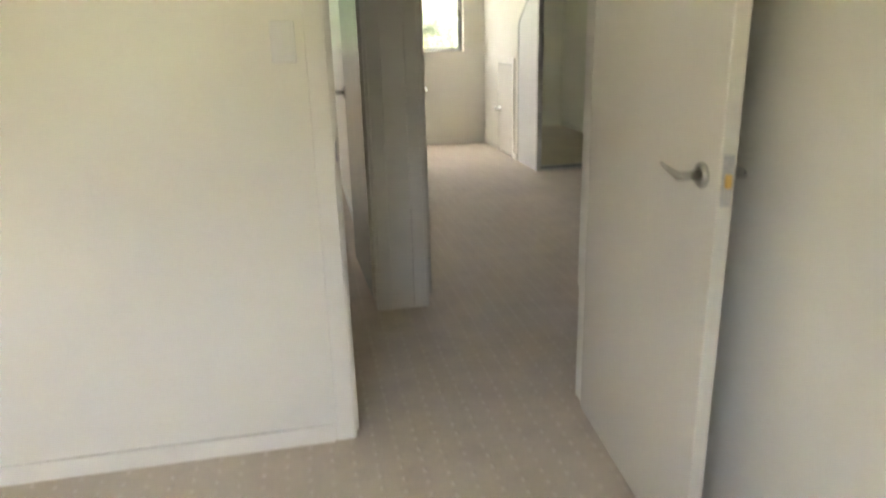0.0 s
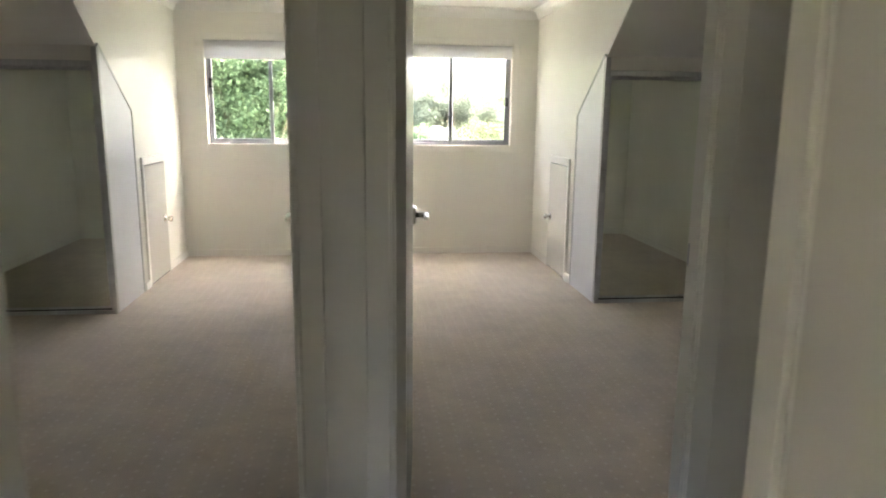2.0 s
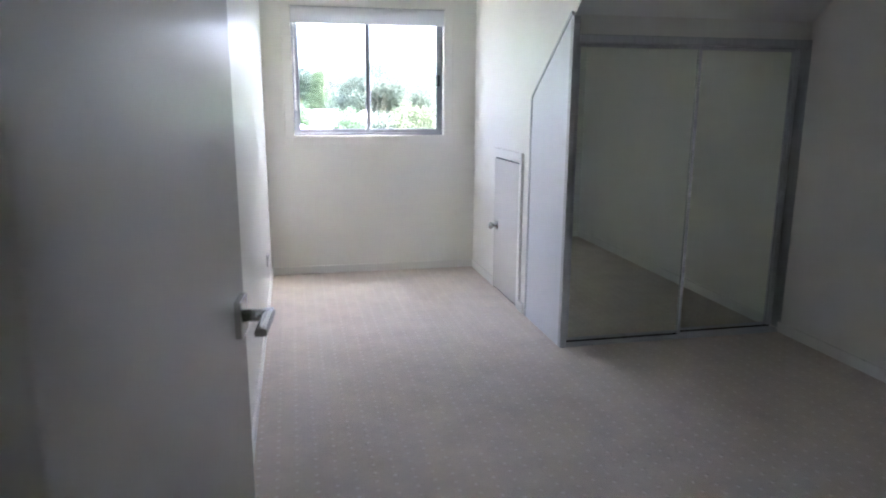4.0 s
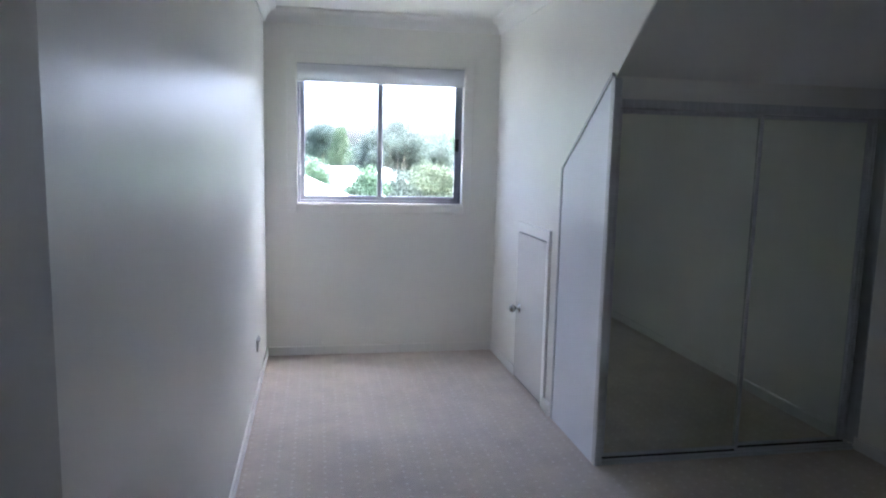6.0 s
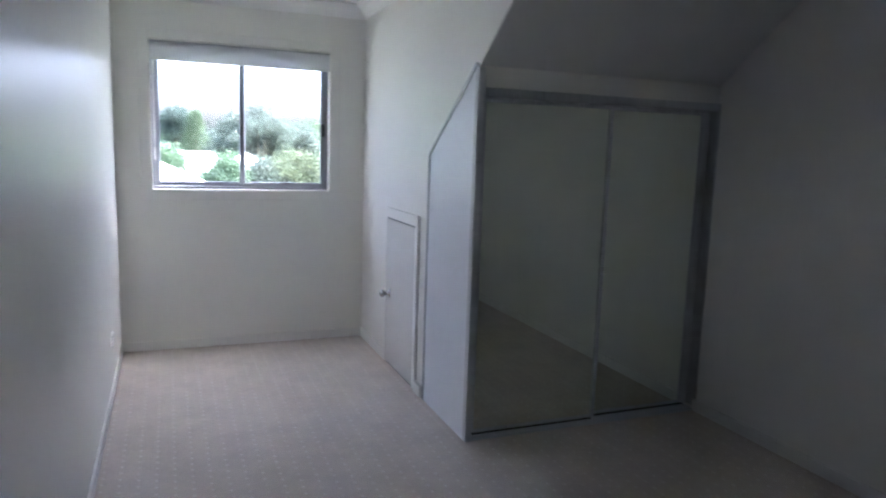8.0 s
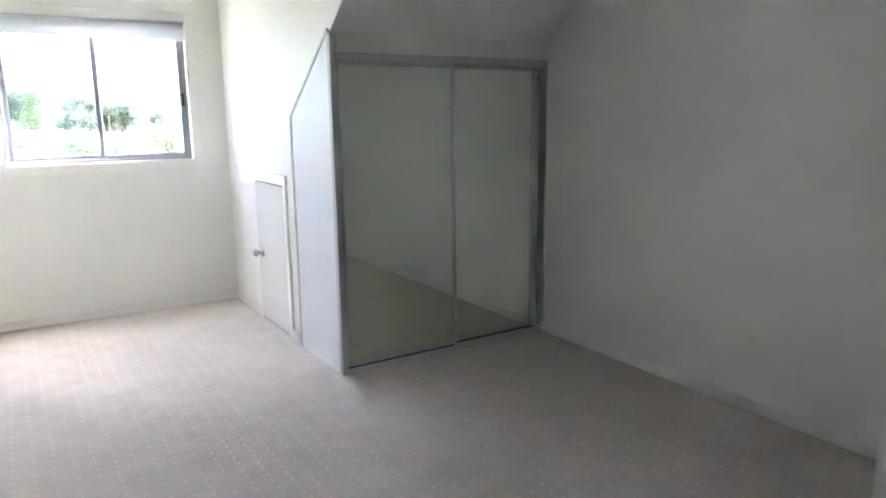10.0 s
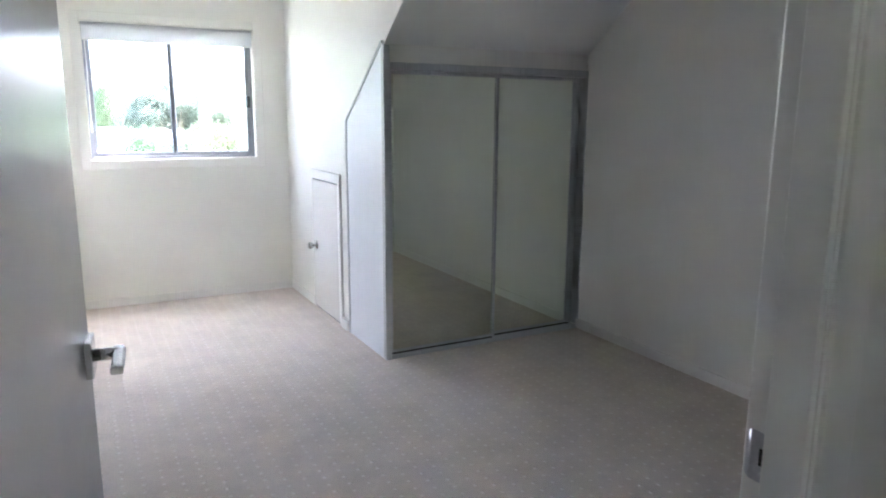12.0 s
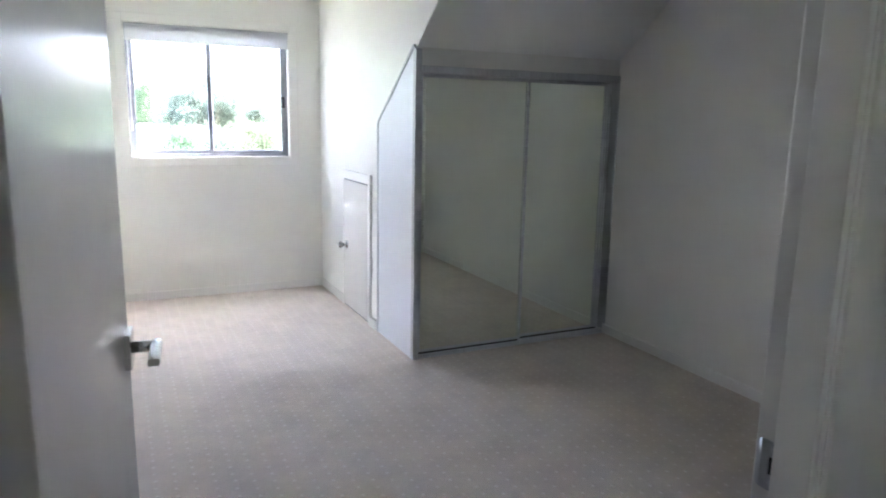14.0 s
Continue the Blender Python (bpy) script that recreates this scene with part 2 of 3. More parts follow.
def bedroom_shell(which, partition):
    """Walls, sloping and level ceiling of one bedroom, in the first bedroom's plan."""
    w0, w1, w2, w3 = WIN
    side = "east" if which == 1 else "west"
    setting("wall_window_" + str(which), [(partition, w0, 0, 0.14, 0, 2.6), (w1, CHEEK, 0, 0.14, 0, 2.6), (w0, w1, 0, 0.14, 0, w2), (w0, w1, 0, 0.14, w3, 2.6)],
            WALL, "white painted wall under the dormer window")
    bm = bmesh.new()
    prism(bm, [(WARD + 0.05, 0), (0.14, 0), (0.14, 2.6), (RIDGE + 0.02, 2.6), (RIDGE + 0.02, CEILING), (WARD, 1.82), (WARD + 0.05, 1.78)], "x", CHEEK, CHEEK + 0.1)
    solid("wall_cheek_" + str(which), bm, WALL, "white painted dormer cheek wall", "wall", "", "structure")
    setting("wall_" + side, [(RIGHT, RIGHT + 0.12, FRONT_OUT, 0.14, 0, 2.6)], WALL, "plain white painted bedroom side wall")
    bm = bmesh.new()
    y1 = 0.3
    z1 = 1.82 + SLOPE * (WARD - y1)
    prism(bm, [(RIDGE, CEILING), (y1, z1), (y1, z1 + 0.18), (RIDGE, CEILING + 0.18)], "x", CHEEK + 0.004, RIGHT)
    solid("ceiling_slope_" + str(which), bm, CEIL, "white painted sloping attic ceiling", "ceiling", "", "structure")
    setting("ceiling_" + str(which), [(partition, CHEEK, RIDGE, 0, CEILING, CEILING + 0.15), (partition, RIGHT, FRONT_IN, RIDGE, CEILING, CEILING + 0.15)],
            CEIL, "flat white plaster ceiling", "ceiling")
    prof = [(0, 0), (0, -0.09), (0.012, -0.09), (0.02, -0.075), (0.035, -0.05), (0.055, -0.03), (0.078, -0.02), (0.09, -0.012), (0.09, 0)]
    bm = bmesh.new()
    prism(bm, [(-p, CEILING + q) for p, q in prof], "x", partition, CHEEK)
    prism(bm, [(partition + p, CEILING + q) for p, q in prof], "y", FRONT_IN, -0.001)
    prism(bm, [(CHEEK - p, CEILING + q) for p, q in prof], "y", RIDGE + 0.12, -0.001)
    solid("cornice", bm, CEIL, "white plaster coved cornice with a stepped edge", "cornice", "", "structure")
    bm = bmesh.new()
    H, T = 0.065, 0.012
    for b in ((partition, CHEEK, -T, 0, 0, H), (partition, partition + T, FRONT_IN, -T, 0, H), (CHEEK - T, CHEEK, -0.64, -T, 0, H),
              (CHEEK - 0.024, CHEEK, KNEE + 0.045, -1.2625, 0, H), (RIGHT - T, RIGHT, FRONT_IN, WARD, 0, H), (0.9, RIGHT - T, FRONT_IN, FRONT_IN + T, 0, H)):
        box(bm, *b, 0.004)
    solid("baseboard", bm, TRIM, "low white painted skirting board", "baseboard", "", "structure")


def window(which, lock_z):
    w0, w1, w2, w3 = WIN
    root = thing("window_" + str(which), (w0 + w1) / 2, 0.05, w2, "grey aluminium sliding window with white timber lining", "window")
    root["kind"] = "structure"
    bm = bmesh.new()
    t = 0.009
    for b in ((w0, w0 + t, -0.004, 0.139, w2, w3), (w1 - t, w1, -0.004, 0.139, w2, w3), (w0 + t, w1 - t, -0.004, 0.139, w2, w2 + t), (w0 + t, w1 - t, -0.004, 0.139, w3 - t, w3)):
        box(bm, *b, 0.002)
    part("reveal_lining", bm, TRIM, root, "white painted timber lining")
    a = 0.062
    bm = bmesh.new()
    for b in ((w0 - a, w0 - 0.001, -0.006, 0, w2 - a, w3 + a), (w1 + 0.001, w1 + a, -0.006, 0, w2 - a, w3 + a), (w0 - 0.001, w1 + 0.001, -0.006, 0, w2 - a, w2 - 0.001), (w0 - 0.001, w1 + 0.001, -0.006, 0, w3 + 0.001, w3 + a)):
        box(bm, *b, 0.003)
    part("architrave", bm, TRIM, root, "flat white painted architrave")
    x0, x1, z0, z1 = w0 + t, w1 - t, w2 + t, w3 - t
    bm = bmesh.new()
    f = 0.02
    for b in ((x0, x0 + f, 0.06, 0.13, z0, z1), (x1 - f, x1, 0.06, 0.13, z0, z1), (x0 + f, x1 - f, 0.06, 0.13, z0, z0 + f), (x0 + f, x1 - f, 0.06, 0.13, z1 - f, z1)):
        box(bm, *b, 0.003)
    part("window_frame", bm, ALU_GREY, root)
    xm = 0.808
    for lo, hi, y in ((x0 + f, xm + 0.02, 0.105), (xm - 0.02, x1 - f, 0.075)):
        bm = bmesh.new()
        s = 0.03
        zb, zt = z0 + f, z1 - f
        for b in ((lo, lo + s, y - 0.01, y + 0.012, zb, zt), (hi - s, hi, y - 0.01, y + 0.012, zb, zt), (lo + s, hi - s, y - 0.01, y + 0.012, zb, zb + 0.03), (lo + s, hi - s, y - 0.01, y + 0.012, zt - 0.03, zt)):
            box(bm, *b, 0.003)
        sash = part("sash", bm, ALU_GREY, root)
        bm = bmesh.new()
        box(bm, lo + s - 0.004, hi - s + 0.004, y - 0.002, y + 0.002, zb + 0.026, zt - 0.026)
        pane = part("pane", bm, GLASS, sash, "clear window glass")
        pane.visible_shadow = False
    bm = bmesh.new()
    box(bm, x1 - f - 0.034, x1 - f - 0.004, 0.036, 0.066, lock_z - 0.045, lock_z + 0.045, 0.006)
    box(bm, x1 - f - 0.028, x1 - f - 0.012, 0.024, 0.038, lock_z - 0.025, lock_z + 0.025, 0.005)
    part("sash_lock", bm, BLACK, root, "black plastic sash lock")
    bm = bmesh.new()
    zz = z0 + f + 0.03
    for b in ((1.085, 1.091, 0.058, 0.066, zz, zz + 0.035), (1.109, 1.115, 0.058, 0.066, zz, zz + 0.035), (1.085, 1.115, 0.058, 0.066, zz + 0.033, zz + 0.039)):
        box(bm, *b, 0.001)
    part("pull_loop", bm, BLACK, root, "small dark pull loop on the sill rail")


def blind(low):
    w0, w1, w2, w3 = WIN
    root = thing("roller_blind", (w0 + w1) / 2, 0.03, low, "white roller blind rolled up in the window head", "blind")
    c = pose(w0 + 0.022, 0.028, w3 - 0.048, 0, 90, 0)
    bm = turned(bmesh.new(), [(0.022, 0), (0.022, w1 - w0 - 0.044)], c)
    part("roll", bm, BLIND, root)
    bm = bmesh.new()
    box(bm, w0 + 0.011, w1 - 0.011, -0.002, 0.001, low + 0.012, w3 - 0.014)
    part("fabric", bm, BLIND, root, "hanging white blockout fabric")
    bm = bmesh.new()
    box(bm, w0 + 0.011, w1 - 0.011, -0.006, 0.006, low, low + 0.015, 0.004)
    part("bottom_rail", bm, PLASTIC, root)
    part("head_rail", box(bmesh.new(), w0 + 0.0095, w1 - 0.0095, -0.01, 0.006, w3 - 0.015, w3 - 0.0095, 0.001), STEEL, root, "thin silver head rail")
    for x in (w0 + 0.019, w1 - 0.023):
        part("bracket", box(bmesh.new(), x, x + 0.004, 0.0, 0.058, w3 - 0.08, w3 - 0.019), STEEL, root, "metal end bracket")
    bm = bmesh.new()
    for dx in (0.0, 0.008):
        turned(bm, [(0.0016, 0), (0.0016, 0.66)], pose(w0 + 0.026 + dx * 0.3, 0.012 + dx, 1.36), 8)
    box(bm, w0 + 0.02, w0 + 0.034, 0.004, 0.03, 1.30, 1.38, 0.004)
    part("chain", bm, PLASTIC, root, "white bead chain with a weight")


def access_door():
    root = thing("access_door", CHEEK, -0.93, 0, "small closed white attic access door with a round knob", "door", "attic access doors")
    bm = bmesh.new()
    box(bm, CHEEK - 0.012, CHEEK + 0.01, -1.205, -0.648, 0.012, 0.972, 0.002)
    part("leaf", bm, LEAF_PAINT, root)
    bm = bmesh.new()
    box(bm, CHEEK - 0.016, CHEEK + 0.001, -1.262, -0.64, 0.98, 1.046, 0.004)
    box(bm, CHEEK - 0.016, CHEEK + 0.001, -1.262, -1.213, 0, 0.98, 0.004)
    part("architrave", bm, TRIM, root)
    # Thin black sheet behind the leaf paints the shade of its edge gap.
    bm = bmesh.new()
    box(bm, CHEEK - 0.003, CHEEK + 0.001, -1.213, -0.643, 0.0, 0.98)
    part("gap_shade_sheet", bm, DARK, root, "near-black sheet standing in for the shade around the leaf")
    k = pose(CHEEK - 0.012, -0.735, 0.485, 0, -90, 0)
    bm = turned(bmesh.new(), [(0.032, 0), (0.032, 0.004), (0.024, 0.009), (0.011, 0.012), (0.010, 0.028), (0.018, 0.034), (0.0255, 0.044), (0.0265, 0.052), (0.022, 0.062), (0.012, 0.067), (0.002, 0.068)], k)
    part("knob", bm, NICKEL, root, "brushed nickel round knob")


def wardrobe():
    root = thing("wardrobe", (CHEEK + RIGHT) / 2, WARD, 0, "built-in wardrobe with two sliding mirror doors under the slope", "wardrobe", "mirror wardrobes")
    px = CHEEK - 0.012
    zf = 1.82
    bm = bmesh.new()
    prism(bm, [(KNEE, 0), (KNEE, 1.40), (WARD, zf), (WARD, 0)], "x", px, CHEEK - 0.001)
    part("side_panel", bm, PANEL, root, "white side panel cut to the roof slope")
    bm = bmesh.new()
    t = 0.006
    box(bm, px - t, CHEEK, KNEE, KNEE + 0.02, 0, 1.40, 0.003)
    n = Vector((1.40 - zf, KNEE - WARD)).normalized()
    n = Vector((abs(n.x), abs(n.y)))
    prism(bm, [(KNEE + 0.02, 1.40), (KNEE, 1.40), (WARD, zf), (WARD + n.x * 0.02, zf + n.y * 0.02)], "x", px - t, CHEEK)
    part("edge_trim", bm, ALU, root, "thin satin edge strip")
    bm = bmesh.new()
    box(bm, px - 0.004, px + 0.036, WARD - 0.022, WARD + 0.02, 0, zf - 0.008, 0.008, seg=3)
    part("front_stile", bm, ALU, root, "rounded satin aluminium front stile")
    bm = bmesh.new()
    zt = 1.722
    box(bm, px + 0.036, RIGHT - 0.001, WARD - 0.018, WARD + 0.08, zt - 0.042, zt, 0.004)
    part("top_track", bm, ALU, root, "satin aluminium head track")
    bm = bmesh.new()
    box(bm, px + 0.036, RIGHT - 0.013, WARD - 0.012, WARD + 0.08, 0, 0.014, 0.003)
    for dy in (0.002, 0.034, 0.066):
        box(bm, px + 0.036, RIGHT - 0.013, WARD + dy, WARD + dy + 0.004, 0.014, 0.024)
    part("bottom_track", bm, ALU, root)
    # Solid black strips fill the groove and paint its shade under each door.
    bm = bmesh.new()
    box(bm, px + 0.037, 2.40, WARD + 0.007, WARD + 0.03, 0.014, 0.034)
    box(bm, 2.40, RIGHT - 0.034, WARD + 0.042, WARD + 0.06, 0.014, 0.034)
    part("groove_shade_strip", bm, DARK, root, "near-black strips standing in for the shade under the sliding doors")
    bm = bmesh.new()
    box(bm, RIGHT - 0.006, RIGHT - 0.001, WARD - 0.018, WARD + 0.08, 0.024, zt - 0.042, 0.002)
    box(bm, RIGHT - 0.013, RIGHT - 0.006, WARD + 0.068, WARD + 0.08, 0.024, zt - 0.042, 0.002)
    part("wall_channel", bm, ALU, root, "slim satin aluminium channel at the wall")
    bm = bmesh.new()
    prism(bm, [(WARD, zt), (WARD, 1.84), (WARD + 0.05, 1.80), (WARD + 0.05, zt)], "x", px + 0.036, RIGHT)
    part("bulkhead", bm, WALL, root, "white plasterboard strip above the doors")
    for lo, hi, y in ((px + 0.042, 2.418, WARD + 0.006), (2.395, 3.024, WARD + 0.040)):
        s = 0.013
        bm = bmesh.new()
        for b in ((lo, lo + s, y, y + 0.026, 0.034, zt - 0.046), (hi - s, hi, y, y + 0.026, 0.034, zt - 0.046), (lo + s, hi - s, y, y + 0.026, 0.034, 0.05), (lo + s, hi - s, y, y + 0.026, zt - 0.062, zt - 0.046)):
            box(bm, *b, 0.002)
        door = part("sliding_door", bm, ALU, root, "mirror door in a slim aluminium frame")
        bm = bmesh.new()
        box(bm, lo + s - 0.002, hi - s + 0.002, y + 0.006, y + 0.011, 0.048, zt - 0.06)
        part("mirror", bm, MIRROR, door, "slightly green mirror glass")
        bm = bmesh.new()
        if hi > 3.0:
            box(bm, hi + 0.0005, hi + 0.011, y - 0.010, y + 0.026, 0.034, zt - 0.046, 0.003)
            box(bm, hi + 0.011, hi + 0.017, y + 0.008, y + 0.026, 0.034, zt - 0.046, 0.001)
            box(bm, hi + 0.017, hi + 0.027, y - 0.014, y + 0.026, 0.034, zt - 0.046, 0.003)
        else:
            box(bm, hi - 0.020, hi - 0.0135, y - 0.006, y - 0.0005, 0.034, zt - 0.046, 0.002)
        part("grip_rib", bm, ALU, door, "ribbed satin aluminium grip stile")
    # Added black board: paints the shade seen through gaps beside the doors.
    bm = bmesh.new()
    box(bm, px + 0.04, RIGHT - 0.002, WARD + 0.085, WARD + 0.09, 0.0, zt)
    part("painted_shade_board", bm, DARK, root, "near-black board standing in for the shade inside the wardrobe")


def lever_square(bm_rose, bm_lever, m):
    """Square rose and flat winged lever; local y points out of the door, the lever runs along -x."""
    box(bm_rose, -0.032, 0.032, 0, 0.013, -0.032, 0.032, 0.002, m)
    turned(bm_lever, [(0.0105, 0), (0.0105, 0.046)], m @ pose(0, 0.006, 0, -90, 0, 0), 20)
    ring = []
    for k in range(9):
        s = k / 8
        x = 0.012 - s * 0.105
        y = 0.052
        hh = 0.0095 - 0.003 * s
        ring.append([(x, y - 0.009, -hh), (x, y + 0.008, -hh), (x, y + 0.0105, 0.2 * hh), (x, y + 0.007, hh), (x, y - 0.008, hh), (x, y - 0.0105, 0)])
    sweep(bm_lever, ring, m)


def lever_wave(bm_rose, bm_lever, m):
    """Round rose and a curved lever that tapers to a tip."""
    turned(bm_rose, [(0.028, 0), (0.028, 0.006), (0.024, 0.010), (0.016, 0.011)], m @ pose(0, 0, 0, -90, 0, 0))
    turned(bm_lever, [(0.011, 0), (0.010, 0.040), (0.009, 0.052)], m @ pose(0, 0.008, 0, -90, 0, 0), 20)
    ring = []
    for k in range(15):
        s = k / 14
        x = 0.008 - s * 0.135
        z = 0.006 * math.sin(s * math.pi * 0.55)
        y = 0.056 - 0.016 * s * s
        r = 0.0105 * (1 - 0.62 * s)
        ring.append([(x, y + 0.6 * r * math.cos(a), z + r * math.sin(a)) for a in [2 * math.pi * j / 10 for j in range(10)]])
    sweep(bm_lever, ring, m)


def hung_door(name, label, hinge, turn, width, style, flip=1):
    """A leaf that hangs at hinge (x, y). In its own plan the leaf runs along +x from the hinge, its swing face at +y."""
    root = thing(name, hinge[0], hinge[1], 0, label, "door", "")
    m = Matrix.Translation((hinge[0], hinge[1], 0)) @ pose(0, 0, 0, 0, 0, turn)
    th = 0.035
    bm = bmesh.new()
    y0, y1 = (-th, 0) if flip > 0 else (0, th)
    box(bm, 0.002, width, y0, y1, 0.014, 2.04, 0.0025, m)
    leaf = part("leaf", bm, LEAF_PAINT, root, "smooth flush white painted leaf")
    for face, out in ((y1, 1), (y0, -1)):
        bm_r, bm_l = bmesh.new(), bmesh.new()
        hm = m @ Matrix.Translation((width - 0.07, face, 1.02)) @ (pose(0, 0, 0) if out > 0 else Matrix.Diagonal((1, -1, 1, 1)))
        (lever_square if style == "square" else lever_wave)(bm_r, bm_l, hm)
        if out < 0:
            bmesh.ops.recalc_face_normals(bm_r, faces=bm_r.faces), bmesh.ops.recalc_face_normals(bm_l, faces=bm_l.faces)
        handle = part("handle", bm_l, NICKEL, root, "brushed nickel lever handle")
        part("rose", bm_r, NICKEL, handle)
    bm = bmesh.new()
    box(bm, width, width + 0.0015, (y0 + y1) / 2 - 0.0125, (y0 + y1) / 2 + 0.0125, 0.965, 1.075, 0.0004, m)
    plate = part("latch_plate", bm, STEEL, root, "steel latch plate on the door edge")
    bm = bmesh.new()
    box(bm, width + 0.001, width + 0.011, (y0 + y1) / 2 - 0.007, (y0 + y1) / 2 + 0.007, 1.005, 1.035, 0.003, m)
    part("latch_bolt", bm, BRASS, plate, "brass latch bolt")
    for z in (0.22, 1.02, 1.82):
        bm = turned(bmesh.new(), [(0.0065, 0), (0.0065, 0.1)], m @ pose(-0.003, y1 + 0.004, z - 0.05), 14)
        part("hinge", bm, STEEL, root, "steel butt hinge")
    return root


def door_lining(x0, x1, ya, yb, name, stop_y, strike_side, strike_y, strike_z=0.994, arch_a=True, arch_b=True):
    """Jamb, stops and architraves of a doorway between the planes ya < yb; the strike plate sits on one jamb."""
    root = thing(name, (x0 + x1) / 2, (ya + yb) / 2, 0, "white painted door frame with flat architraves", "door frame")
    j, H = 0.02, 2.06
    for lo, hi in ((x0 - j, x0), (x1, x1 + j)):
        bm = box(bmesh.new(), lo, hi, ya - 0.002, yb + 0.002, 0, H, 0.002)
        part("jamb", bm, TRIM, root)
    bm = box(bmesh.new(), x0 - j, x1 + j, ya - 0.002, yb + 0.002, H, H + j, 0.002)
    part("head", bm, TRIM, root)
    bm = bmesh.new()
    s0, s1 = (ya, stop_y + 0.018) if strike_y > stop_y else (stop_y - 0.018, yb)
    for lo, hi in ((x0, x0 + 0.011), (x1 - 0.011, x1)):
        box(bm, lo, hi, s0, s1, 0, H - 0.012, 0.002)
    box(bm, x0, x1, s0, s1, H - 0.012, H, 0.002)
    part("door_stop", bm, TRIM, root)
    w = 0.062
    for on, lo, hi in ((arch_a, ya - 0.008, ya), (arch_b, yb, yb + 0.008)):
        if on:
            for a, b in ((x0 - 0.006 - w, x0 - 0.006), (x1 + 0.006, x1 + 0.006 + w)):
                bm = box(bmesh.new(), a, b, lo, hi, 0, H + 0.006, 0.003)
                part("architrave", bm, TRIM, root)
            bm = box(bmesh.new(), x0 - 0.006 - w, x1 + 0.006 + w, lo, hi, H + 0.006, H + 0.006 + w, 0.004)
            part("architrave", bm, TRIM, root)
    sx = x0 if strike_side < 0 else x1
    d = -strike_side
    bm = bmesh.new()
    a, b = sorted((sx, sx + d * 0.002))
    y, z = strike_y, strike_z
    for z0, z1 in ((z - 0.033, z - 0.012), (z + 0.012, z + 0.033)):
        box(bm, a, b, y - 0.016, y + 0.016, z0, z1)
    for y0, y1 in ((y - 0.016, y - 0.008), (y + 0.006, y + 0.016)):
        box(bm, a, b, y0, y1, z - 0.012, z + 0.012)
    s = 1 if y > (ya + yb) / 2 else -1
    lip = []
    for k in range(7):
        q = k / 6
        hh = 0.033 - 0.010 * q * q
        out = sx + d * (0.002 - 0.003 * q * q)
        yy = y + s * (0.016 + 0.012 * q)
        lip.append([(out, yy, z - hh), (out, yy, z + hh), (out - d * 0.002, yy, z + hh), (out - d * 0.002, yy, z - hh)])
    sweep(bm, lip)
    plate = part("strike_plate", bm, STEEL, root, "steel strike plate with a rounded lip")
    # No hole is cut; a thin black slab paints its shade.
    bm = bmesh.new()
    box(bm, min(sx, sx + d * 0.0008), max(sx, sx + d * 0.0008), y - 0.008, y + 0.006, z - 0.012, z + 0.012)
    part("keep", bm, DARK, plate, "near-black slab standing in for the shade in the latch hole")
    for dz in (-0.023, 0.023):
        part("screw", turned(bmesh.new(), [(0.0036, 0), (0.0036, 0.0008), (0.002, 0.0012)], pose(sx + d * 0.002, y, z + dz, 0, 90 * d, 0), 12), STEEL, plate)
    return root


def wall_plate(name, label, category, m, w, h, rockers):
    """A switch or socket plate; local y points into the room."""
    p = m.translation
    root = thing(name, p.x, p.y, p.z, label, category)
    bm = box(bmesh.new(), -w / 2, w / 2, 0, 0.011, -h / 2, h / 2, 0.004, m)
    part("plate", bm, PLASTIC, root)
    bm = box(bmesh.new(), -w / 2 + 0.010, w / 2 - 0.010, 0.010, 0.0135, -h * 0.29, h * 0.40, 0.0015, m)
    part("cover", bm, PLASTIC, root, "raised cover plate round the rockers")
    for x, z, rw, rh in rockers:
        bm = box(bmesh.new(), x - rw / 2, x + rw / 2, 0.0125, 0.018, z - rh / 2, z + rh / 2, 0.0015, m)
        part("rocker", bm, PLASTIC, root)
    return root


def downlight():
    root = thing("downlight", 0.795, -1.27, CEILING, "small round recessed ceiling downlight, switched off", "ceiling light")
    c = pose(0.795, -1.27, CEILING, 180, 0, 0)
    bm = turned(bmesh.new(), [(0.045, -0.002), (0.045, 0.004), (0.040, 0.007), (0.030, 0.006)], c)
    part("ring", bm, STEEL, root, "satin metal ring")
    bm = turned(bmesh.new(), [(0.029, 0.002), (0.029, 0.0065), (0.02, 0.009)], c)
    part("lens", bm, DARK, root, "dark unlit lens")


# ---- first bedroom ----
OPEN_L, OPEN_R = -0.006, 0.841
bedroom_shell(1, 0.0)
window(1, 1.535)
blind(1.946)
access_door()
wardrobe()
downlight()
wall_plate("power_socket", "white double power socket low on the partition wall", "socket", pose(0, -0.80, 0.31, 0, 0, -90), 0.115, 0.072,
           [(-0.03, 0.022, 0.012, 0.014), (0.03, 0.022, 0.012, 0.014)])
hung_door("bedroom_door", "white flush bedroom door standing open along the partition", (0.004, FRONT_IN + 0.034), 84.5, 0.768, "square", 1)

# ---- second bedroom, the first one mirrored ----
MIRRORED = True
bedroom_shell(2, 0.09)
window(2, 1.68)
blind(1.900)
access_door()
wardrobe()
hung_door("bedroom_door", "white flush bedroom door standing open beside the mirror wardrobe", (0.084, FRONT_IN + 0.034), 87.6, 0.768, "square", 1)
MIRRORED = False

# ---- partition, landing and the first room ----
LO_R, LO_L = -0.250, -1.07
setting("wall_partition", [(PART_L, 0, FRONT_IN, 0.14, 0, 2.6)], WALL, "white semi-gloss wall between the two bedrooms")
setting("wall_landing_post", [(LO_R + 0.02, OPEN_L - 0.02, FRONT_OUT, FRONT_IN, 0, 2.6)], WALL, "narrow white wall end between the two bedroom doorways")
